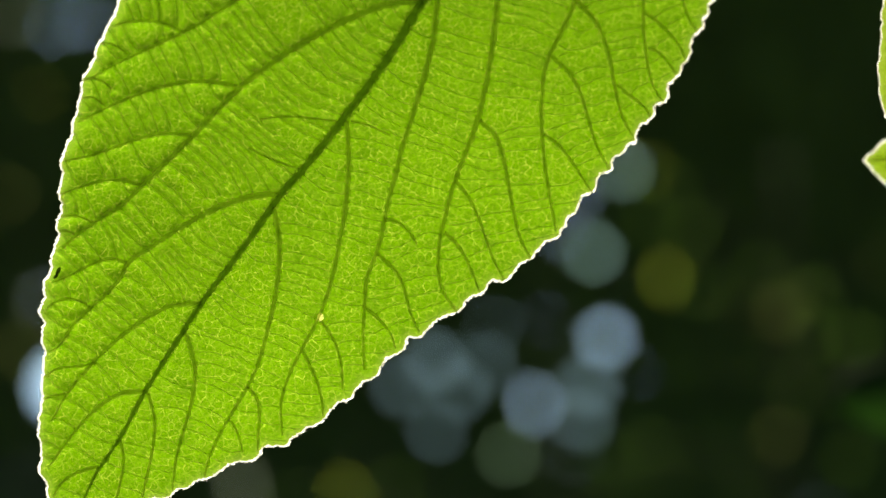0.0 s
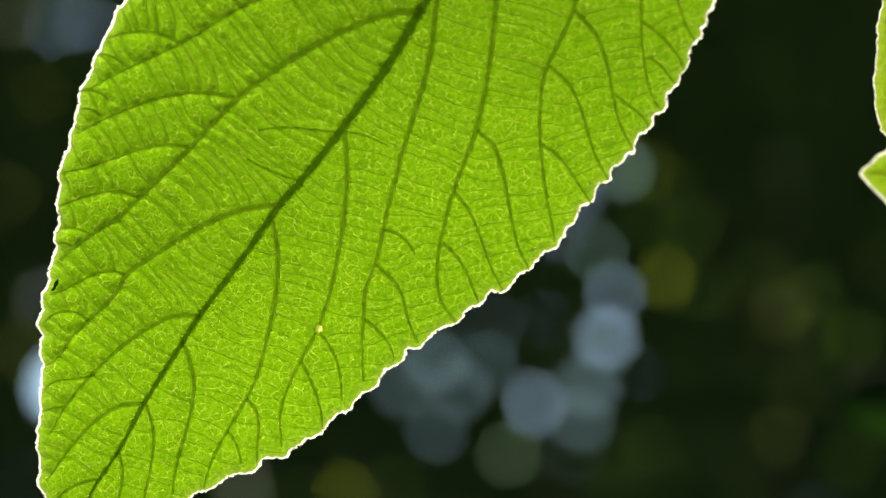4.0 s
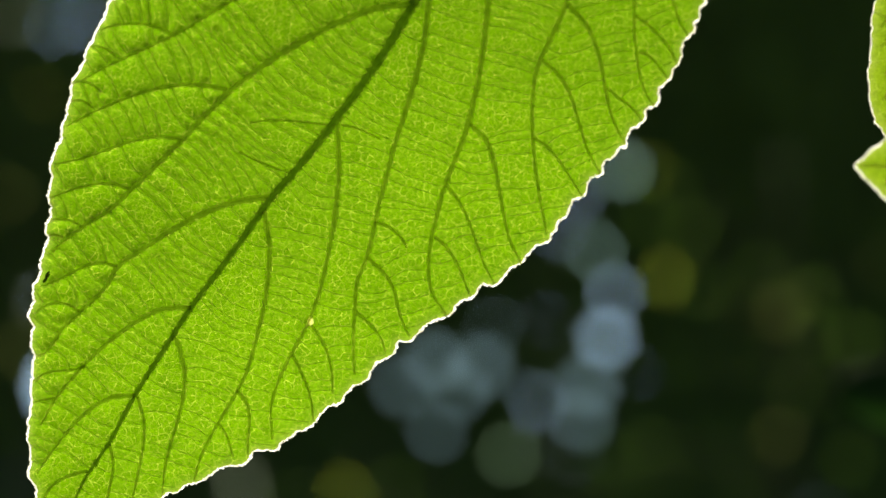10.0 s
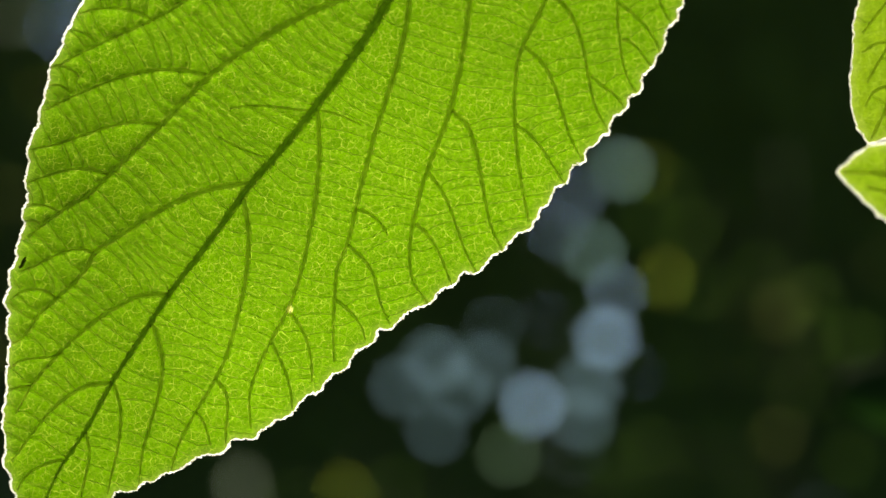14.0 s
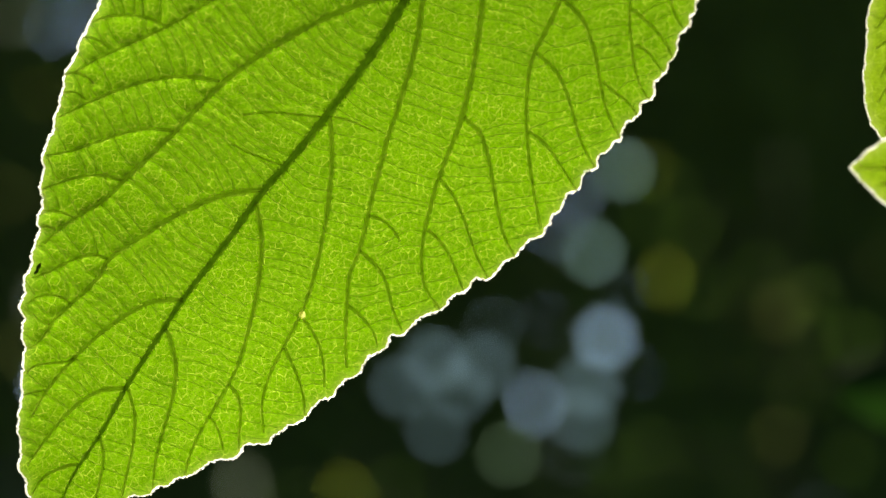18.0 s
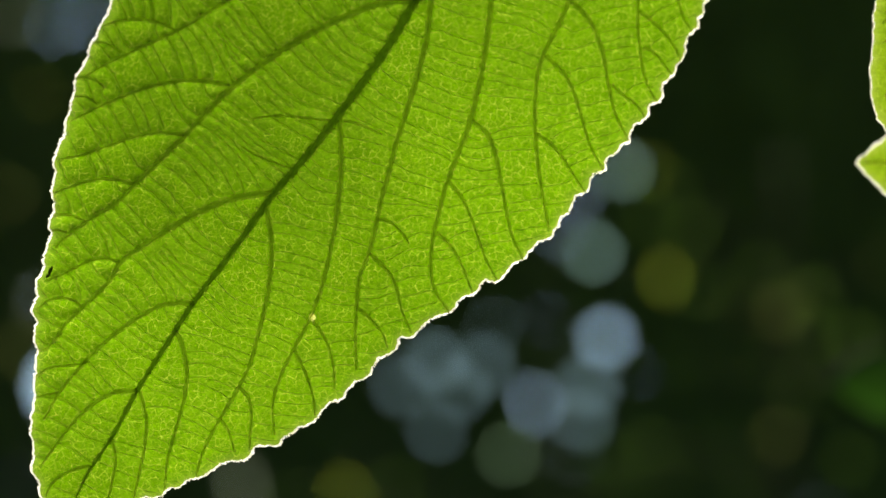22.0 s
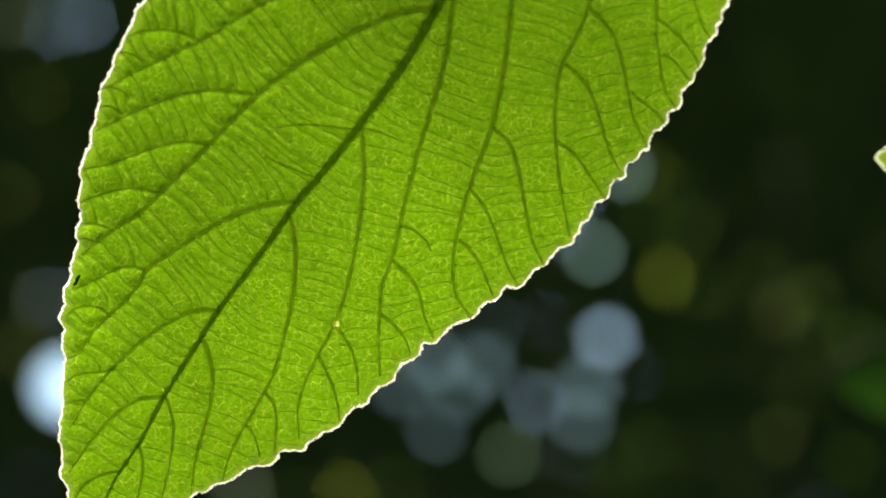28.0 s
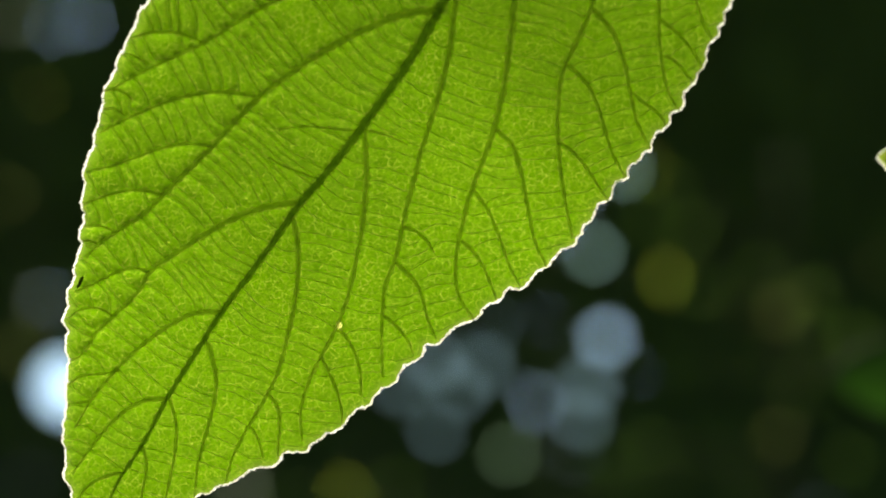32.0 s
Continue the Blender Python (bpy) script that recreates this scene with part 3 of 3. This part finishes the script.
vein("branch_vein", 5, (172, 640), (143, 656), (102, 638), (80, 670))
vein("branch_vein", 4, (118, 697), (105, 698), (91, 701), (78, 706))
vein("branch_vein", 7, (322, 56), (285, 32), (236, 32), (196, 48))
vein("branch_vein", 7, (668, 450), (733, 498), (707, 527), (741, 588))
vein("branch_vein", 6, (647, 545), (670, 563), (695, 585), (699, 616))
vein("branch_vein", 6, (680, 388), (707, 387), (726, 412), (738, 432))
vein("branch_vein", 8, (848, 213), (912, 240), (890, 397), (939, 460))
vein("branch_vein", 6, (805, 320), (854, 366), (855, 441), (892, 496))
vein("branch_vein", 6, (786, 412), (822, 436), (834, 481), (849, 518))
vein("branch_vein", 8, (1020, 2), (1101, 62), (1069, 175), (1122, 250))
vein("branch_vein", 7, (975, 100), (1047, 142), (1030, 240), (1079, 301))
vein("branch_vein", 6, (961, 237), (1003, 259), (1020, 305), (1047, 341))
vein("branch_vein", 6, (1140, 22), (1171, 43), (1202, 71), (1213, 108))
vein("branch_vein", 6, (1150, -60), (1216, -50), (1199, 21), (1234, 58))
vein("branch_vein", 6, (567, 568), (599, 599), (608, 647), (606, 690))
vein("branch_vein", 6, (535, 620), (555, 656), (573, 696), (572, 738))
vein("branch_vein", 7, (437, 684), (476, 709), (452, 766), (457, 800))
vein("branch_vein", 5, (405, 742), (417, 753), (425, 773), (430, 800))
vein("branch_vein", 4, (460, 212), (506, 200), (554, 212), (600, 215))
vein("branch_vein", 4, (440, 262), (470, 279), (501, 292), (535, 300))
vein("branch_vein", 4, (620, 215), (637, 216), (660, 224), (690, 240))
vein("branch_vein", 5, (146, 142), (165, 136), (180, 138), (198, 158))
vein("branch_vein", 4, (144, 174), (158, 170), (172, 172), (182, 186))
vein("branch_vein", 4, (176, 78), (190, 74), (205, 78), (220, 92))
vein("branch_vein", 6, (108, 384), (128, 378), (150, 384), (172, 398))
vein("branch_vein", 4, (106, 411), (116, 408), (126, 410), (134, 415))
vein("branch_vein", 5, (1146, 86), (1172, 90), (1180, 112), (1197, 132))
vein("branch_vein", 5, (1092, 150), (1110, 172), (1140, 180), (1150, 207))
main.ladder(VEIN_THIN, 25, 90, 3.8, 300)
main.blade(BLADE, 4.6, [(567, 562, 5.4)])
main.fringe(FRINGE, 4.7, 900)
pv = main.place([(962, -382)])[0]
petiole = tube([tuple(pv + np.array((-0.0006, 0.0005, -0.001))), (pv[0] + 0.004, pv[1] + 0.001, pv[2] + 0.006), (0.024, 0.004, 0.0775)], (0.0010, 0.0010, 0.0013))
part("petiole", *petiole, TWIG, main.root)


def grain(leaf, across, down, length, width, turn, mats, name, label):
    """A small lump that sits on the blade."""
    c = leaf.place([(across, down)], 0.00005)[0]
    verts, faces = [], []
    for i, ring in enumerate((0.45, 0.9, 1.0, 0.75, 0.3)):
        for k in range(8):
            a = 2 * math.pi * k / 8
            u, v = (i / 4 - 0.5) * length, ring * width / 2 * math.cos(a)
            ca, sa = math.cos(turn), math.sin(turn)
            verts.append((c[0] + (u * ca - v * sa) * U, c[1] - abs(ring * width / 2 * math.sin(a)) * U, c[2] + (u * sa + v * ca) * U))
    for i in range(4):
        for k in range(8):
            faces.append((i * 8 + k, i * 8 + (k + 1) % 8, i * 8 + 8 + (k + 1) % 8, i * 8 + 8 + k))
    faces += [tuple(range(8)), tuple(range(32, 40))]
    return part(name, verts, faces, mats, leaf.root, label)


grain(main, 104, 480, 15, 7, radians(62), SPECK, "speck", "tiny dark speck by the margin")
grain(main, 100, 489, 11, 6, radians(48), SPECK, "speck", "tiny dark speck by the margin")
ring = [(568 + 17 * math.cos(a) * (0.75 + 0.1 * math.sin(3 * a)), 562 + 14 * math.sin(a)) for a in np.linspace(0, 2 * math.pi, 13)[:-1]]
part("pale_spot", main.place(ring + [(568, 562)], -0.00003), [(i, (i + 1) % 12, 12) for i in range(12)], WART, main.root, "tiny pale yellow worn spot by a vein")

# a thread of silk that hangs from a tooth of the margin
silk = main.place(spline([(1121, 254), (1131, 260), (1142, 267), (1153, 273)], 4), 0.00005)
part("silk_thread", *tube([tuple(p) for p in silk], [0.000022] * len(silk), 5), SILK, main.root, "fine pale thread of spider silk")

# two smaller leaves of the same stem
upper = Leaf("side_leaf", 0.1665,
             [(1785, -292), (1690, -60), (1625, 80), (1570, 185), (1537, 251)],
             [(1795, -292), (1870, -230), (1895, -150), (1880, -60), (1830, 50), (1740, 150), (1640, 218), (1575, 247), (1533, 257)],
             [(1775, -292), (1680, -262), (1590, -182), (1542, -95), (1516, -4), (1506, 45), (1503, 95), (1500, 150), (1504, 192), (1513, 230), (1533, 257)],
             (4.0, 3.0), 5)
tagged(upper.root, "smaller bright green leaf with a pale rim", "leaf", "side leaves")
upper.vein("midrib", None, 13, 6, VEIN, "", False, upper.midrib)
for points, wide in (([(1690, -60), (1640, -50), (1590, -20), (1555, 20), (1522, 62)], 7), ([(1640, 50), (1600, 68), (1568, 78), (1545, 81), (1522, 97)], 6),
                     ([(1600, 30), (1566, 88), (1530, 148)], 6), ([(1590, 150), (1566, 156), (1543, 165), (1526, 192)], 5),
                     ([(1690, -55), (1720, 0), (1725, 60), (1710, 140)], 7), ([(1625, 80), (1650, 130), (1648, 190)], 6)):
    upper.vein("lateral_vein", points, wide, 4, VEIN)
upper.blade(BLADE_SIDE, 12)
upper.ladder(VEIN_THIN, 44, 60, 3.5)
upper.fringe(FRINGE, 2.9, 120)

lower = Leaf("side_leaf", 0.150,
             [(2060, 315), (1800, 320), (1650, 316), (1568, 311), (1488, 306)],
             [(2070, 325), (1990, 410), (1880, 455), (1760, 472), (1640, 440), (1570, 398), (1530, 362), (1500, 335), (1479, 307)],
             [(2070, 305), (1980, 250), (1880, 222), (1760, 216), (1650, 234), (1570, 254), (1530, 263), (1500, 285), (1479, 307)],
             (2.0, 2.0), 6)
tagged(lower.root, "smaller pointed green leaf with a pale rim", "leaf", "side leaves")
lower.vein("midrib", None, 15, 8, VEIN, "", False, lower.midrib)
for points, wide in (([(1700, 318), (1620, 345), (1568, 342), (1530, 335)], 8), ([(1720, 318), (1650, 275), (1590, 268)], 8), ([(1800, 320), (1720, 380), (1650, 405)], 8)):
    lower.vein("lateral_vein", points, wide, 5, VEIN)
lower.blade(BLADE_SIDE, 14)
lower.fringe(FRINGE, 3.8, 60)
for leaf, at, goal in ((upper, (1785, -292), (0.119, 0.20, 1.53)), (lower, (2060, 315), (0.124, 0.20, 1.455))):
    b = leaf.place([at])[0]
    e = (goal[0], goal[1] - leaf.dist, goal[2] - ZC)
    part("petiole", *tube([tuple(b), tuple((b + np.array(e)) / 2 + np.array((0, 0, 0.003))), e], (0.0009, 0.0009, 0.0012)), TWIG, leaf.root)

# a thick dark leaf further back at the side
dim = tagged(new("dark_leaf"), "thick dark green leaf out of focus", "leaf")
YD = 0.31
dim_at = spot(1602, 678, YD) - Vector((0, YD, ZC))
small_leaf("blade", (0, 0, 0), 122 * U * YD / D, THICK_LEAF, dim, (0.0, -1.52, 0.0))
hem = [(0, 0, -1.1), (0.42, 0.1, -0.6), (0.62, 0.16, 0), (0.44, 0.1, 0.6), (0, 0, 1.15), (-0.44, 0.1, 0.6), (-0.62, 0.16, 0), (-0.42, 0.1, -0.6), (0, 0, -1.1)]
hem = [Euler((0.0, -1.52, 0.0)).to_matrix() @ Vector(q) * 122 * U * YD / D for q in hem]
part("rim", *tube(hem, [0.0007] * 9, 6), OLIVE_RIM, dim, "paler grey-green rim")
part("petiole", *tube([(0.02, 0, 0.0), (0.05, -0.03, 0.02), (0.125 - dim_at.x, 0.20 - YD, 0.03)], (0.0008, 0.0009, 0.0011)), TWIG, dim)


def hedge_twig(gap):
    """A loose twig of the hedge whose leaf swings before one of the gaps."""
    ax, dn, rad = gap
    y = 5.85
    r = rad * U * y / D
    root = tagged(new("hedge_twig"), "dark hedge twig with one leaf stirring in the wind", "twig", "stirring hedge twigs")
    ring = [(1.3 * r * math.cos(2 * math.pi * i / 10) * (1.0 + 0.12 * (i % 2)), 0.12 * r * (i % 3), 1.3 * r * math.sin(2 * math.pi * i / 10)) for i in range(10)]
    part("leaf", ring + [(0, -0.2 * r, 0)], [(i, (i + 1) % 10, 10) for i in range(10)], HEDGE_LEAF, root)
    part("twig", *tube([(0, 0.02, -0.3 * r), (0.02, 0.03, -3 * r), (0.0, 0.06, -0.5)], (0.001, 0.002, 0.003), 5), TWIG, root)
    return root, spot(ax, dn, y), r


# an unseen tree added up-sun of the leaf; its outer spray dims the sun
REACH = 5.0
shade = Vector((sx * REACH, D + sy * REACH, ZC + sz * REACH))
tree_x, tree_y = -2.9, shade.y - 0.1
shade_tree = tagged(new("unseen_shade_tree"), "slim unseen trunk added to carry the shading branch", "tree")
part("trunk", *tube([(tree_x, tree_y, 0), (tree_x + 0.03, tree_y, 1.6), (tree_x - 0.02, tree_y + 0.03, 3.6), (tree_x, tree_y, shade.z + 0.4)], (0.06, 0.05, 0.036, 0.014), 12), TWIG, shade_tree)
spray = tagged(new("unseen_shade_branch"), "unseen leafy branch added to dim the sun", "branch")
part("bough", *tube([(tree_x - shade.x - 0.02, tree_y - shade.y, -0.15), (-0.75, 0.0, -0.02), (-0.40, 0.02, 0.03), (0.0, 0.0, 0.04)], (0.012, 0.009, 0.006, 0.002)), TWIG, spray)
rs = random.Random(12)
for i in range(175):
    px, pz = -0.30 * rs.random(), rs.uniform(-0.085, 0.085)
    small_leaf("leaf", (px, 0.03 + pz * -0.9 + rs.uniform(-0.02, 0.02), pz), rs.uniform(0.007, 0.010), LIME_LEAF, spray, (rs.uniform(0.6, 1.0), rs.uniform(-1, 1), rs.uniform(-0.4, 0.4)))


def motions():
    """The wind moves the leaves."""
    rows = [
        (0, 0.03, -0.29, 0.01, -0.26, -0.01, -0.02),
        (0.5, -0.38, -0.55, -0.55, -0.42, 0.02, -0.00),
        (1, -1.04, -0.78, -0.33, -0.48, -0.02, 0.07),
        (1.5, -0.67, -0.95, -1.02, -0.52, -0.06, 0.17),
        (2, -0.82, -1.16, -1.94, -0.57, -0.12, 0.29),
        (2.5, -1.57, -1.21, -1.58, -0.47, -0.14, 0.33),
        (3, -0.73, -0.97, -1.97, -0.27, -0.21, 0.28),
        (3.5, -0.20, -0.74, -1.77, -0.19, -0.23, 0.20),
        (5.5, -0.07, -0.13, -1.22, -0.29, -0.08, -0.01),
        (6, 0.21, -0.23, -2.90, -0.24, -0.32, -0.02),
        (6.5, -0.49, -0.23, -1.25, -0.23, -0.17, -0.11),
        (7, 0.57, -0.13, -2.57, -0.26, -0.21, -0.14),
        (7.5, -0.36, -0.10, -1.39, -0.23, -0.08, -0.09),
        (8, 0.18, -0.23, -1.56, -0.29, -0.12, -0.14),
        (8.5, -0.85, -0.44, -0.72, -0.40, 0.03, -0.16),
        (9, -0.52, -0.51, -1.07, -0.35, -0.04, -0.00),
        (9.5, -1.02, -0.53, -0.29, -0.20, 0.12, 0.19),
        (10, -1.33, -0.55, -0.58, -0.08, 0.05, 0.21),
        (10.5, -0.81, -0.54, 0.21, -0.10, 0.06, 0.12),
        (11, -1.77, -0.73, 0.56, -0.23, 0.18, 0.12),
        (11.5, -1.94, -1.11, -0.13, -0.31, 0.16, 0.21),
        (12, -3.46, -1.51, 0.78, -0.29, 0.32, 0.45),
        (12.5, -3.39, -1.79, -0.27, -0.27, 0.26, 0.73),
        (13, -3.83, -1.94, 0.21, -0.44, 0.21, 0.81),
        (13.5, -3.78, -1.98, -0.67, -0.54, 0.13, 0.75),
        (14, -3.98, -1.95, 1.23, -0.46, 0.24, 0.68),
        (14.5, -3.84, -1.95, 0.49, -0.43, 0.27, 0.66),
        (16.5, -3.18, -1.92, 0.88, -0.53, 0.45, -0.18),
        (17, -3.04, -1.77, 1.06, -0.49, 0.47, -0.14),
        (17.5, -2.64, -1.58, 0.54, -0.39, 0.45, -0.09),
        (18, -2.31, -1.44, 0.36, -0.30, 0.30, -0.06),
        (18.5, -1.97, -1.40, -0.17, -0.33, 0.28, -0.09),
        (19, -1.98, -1.38, 0.07, -0.35, 0.22, -0.13),
        (19.5, -1.50, -1.29, -0.61, -0.32, 0.15, -0.17),
        (20, -1.51, -1.14, -0.32, -0.25, 0.15, -0.30),
        (20.5, -0.76, -1.01, -0.53, -0.15, 0.12, -0.42),
        (21, -1.48, -0.93, -0.06, -0.06, 0.25, -0.44),
        (21.5, -0.71, -0.85, -0.93, -0.00, 0.07, -0.42),
        (22, -1.04, -0.74, -0.01, -0.00, 0.16, -0.47),
        (22.5, -0.01, -0.52, -1.25, -0.03, 0.00, -0.48),
        (23, 0.05, -0.19, -0.41, 0.02, 0.05, -0.51),
        (23.5, 0.72, 0.15, -0.76, 0.10, -0.01, -0.61),
        (24, 0.84, 0.38, -0.29, 0.15, 0.03, -0.67),
        (24.5, 1.01, 0.47, -0.77, 0.19, -0.01, -0.67),
        (25, 0.91, 0.51, -0.62, 0.21, 0.03, -0.70),
        (25.5, 1.42, 0.55, -0.73, 0.12, -0.12, -0.74),
        (27.5, 1.97, 1.10, -0.81, 0.46, -0.12, -0.72),
        (28, 2.09, 1.14, -0.98, 0.42, -0.10, -0.73),
        (28.5, 2.48, 1.15, -0.83, 0.34, -0.17, -0.76),
        (29, 2.34, 1.15, -1.02, 0.21, -0.17, -0.76),
        (29.5, 2.44, 1.22, -1.03, 0.20, -0.16, -0.69),
        (30, 2.31, 1.29, -0.84, 0.33, -0.15, -0.62),
        (30.5, 2.46, 1.30, -1.59, 0.43, -0.21, -0.64),
        (31, 2.53, 1.29, -1.20, 0.40, -0.15, -0.73),
        (31.5, 2.71, 1.27, -1.58, 0.36, -0.19, -0.82),
        (32, 2.48, 1.26, -1.19, 0.40, -0.16, -0.86),
    ]
    walk(main.root, [(t, pose(x / 1000, D + y / 1000, ZC + z / 1000, a, b, c)) for t, x, y, z, a, b, c in rows])
    # the side leaves sway together, in millimetres across and up
    sway = [
        (0, 4.10, 1.95), (0.5, 3.73, 0.98), (1, 3.00, 1.10), (1.5, 3.24, 0.37), (2, 3.12, -0.12), (2.5, 2.14, 0.12),
        (3, 2.88, -0.85), (3.5, 3.49, -0.37), (5.5, 3.61, 0.37), (6, 3.73, -1.10), (6.5, 3.12, 0.25), (7, 3.98, -0.97),
        (7.5, 3.24, 0.12), (8, 3.98, 0.12), (8.5, 3.12, 0.73), (9, 3.36, 0.61), (9.5, 3.00, 0.85), (10, 2.76, 1.10),
        (10.5, 3.12, 1.35), (11, 2.39, 0.73), (11.5, 2.39, 0.37), (12, 0.80, 0.37), (12.5, 1.04, -0.49), (13, 0.32, -0.00),
        (13.5, 0.44, -1.59), (14, 0.32, 0.25), (14.5, 0.44, -0.49), (16.5, 1.54, 0.49), (17, 1.66, 0.98), (17.5, 2.02, 0.98),
        (18, 2.14, 0.85), (18.5, 2.39, 0.61), (19, 2.39, 0.73), (19.5, 2.64, 0.25), (20, 2.64, 0.61), (20.5, 3.36, 0.85),
        (21, 2.76, 0.85), (21.5, 3.36, 0.61), (22, 3.00, 1.59), (22.5, 3.86, 0.61), (23, 3.86, 1.83), (23.5, 4.59, 1.47),
        (24, 4.59, 2.07), (24.5, 4.83, 1.71), (25, 4.71, 1.71), (25.5, 5.08, 1.83), (27.5, 5.56, 2.32), (28, 5.68, 2.32),
        (28.5, 5.93, 2.44), (29, 5.81, 2.20), (29.5, 5.93, 2.07), (30, 5.81, 2.07), (30.5, 5.81, 1.59), (31, 6.05, 1.95),
        (31.5, 6.05, 1.95), (32, 5.93, 2.32),
    ]
    for leaf, share in ((upper, 1.06), (lower, 1.0)):
        k = leaf.dist / D / 1000
        walk(leaf.root, [(t, pose(share * across * k, leaf.dist, ZC + rise * k)) for t, across, rise in sway])
    # open share of four gaps as the hedge stirs
    swing = (
        (1, ((0, .55), (1, .6), (2, .5), (3, .6), (6, .25), (7, .3), (8, .4), (9, .4), (10, .2), (11, .2), (12, .7), (13, .95), (14, .8), (17, .75), (18, .45), (19, .5), (20, .42), (21, .48), (22, .42), (23, .25), (25, .25), (28, .25), (32, .25))),
        (11, ((0, -.1), (1, .35), (2, .6), (3, .7), (9, .75), (14, .55), (17, .2), (19, -.05), (22, -.15), (32, -.15))),
        (2, ((0, .9), (1, .8), (2, .6), (6, .35), (9, .45), (13, .7), (17, .8), (20, .9), (32, .8))),
        (6, ((0, .4), (2, .3), (6, .45), (9, .4), (10, .8), (11, .75), (12, .6), (17, .6), (20, .9), (22, .6), (24, .4), (28, .7), (30, .8), (32, .6))),
    )
    for index, steps in swing:
        root, at, r = hedge_twig(GAPS[index])
        walk(root, [(t, pose(at.x - r * (0.3 + 2.0 * f), at.y, at.z - 0.3 * r)) for t, f in steps])
    # the added branch drifts before the sun to dim the leaf
    drift = ((0, .01), (2, -.035), (3, -.035), (6, .0), (9, .03), (11, .05), (13, .07), (14, .075), (17, .04), (20, .092), (24, .122), (28, .16), (32, .175))
    walk(spray, [(t, pose(shade.x - 0.115 + f, shade.y, shade.z)) for t, f in drift])
    lean = ((0, 18, -30), (2, 16, -42), (6, 30, -30), (9, 30, -22), (13, 30, -24), (17, 22, -20), (20, 10, -8), (24, 0, -4), (28, 6, 4), (32, 4, 6))
    k = U * YD / D
    walk(dim, [(t, pose(dim_at.x, YD, ZC + dim_at.z + dz * k, -a, 0, 0)) for t, a, dz in lean])


motions()
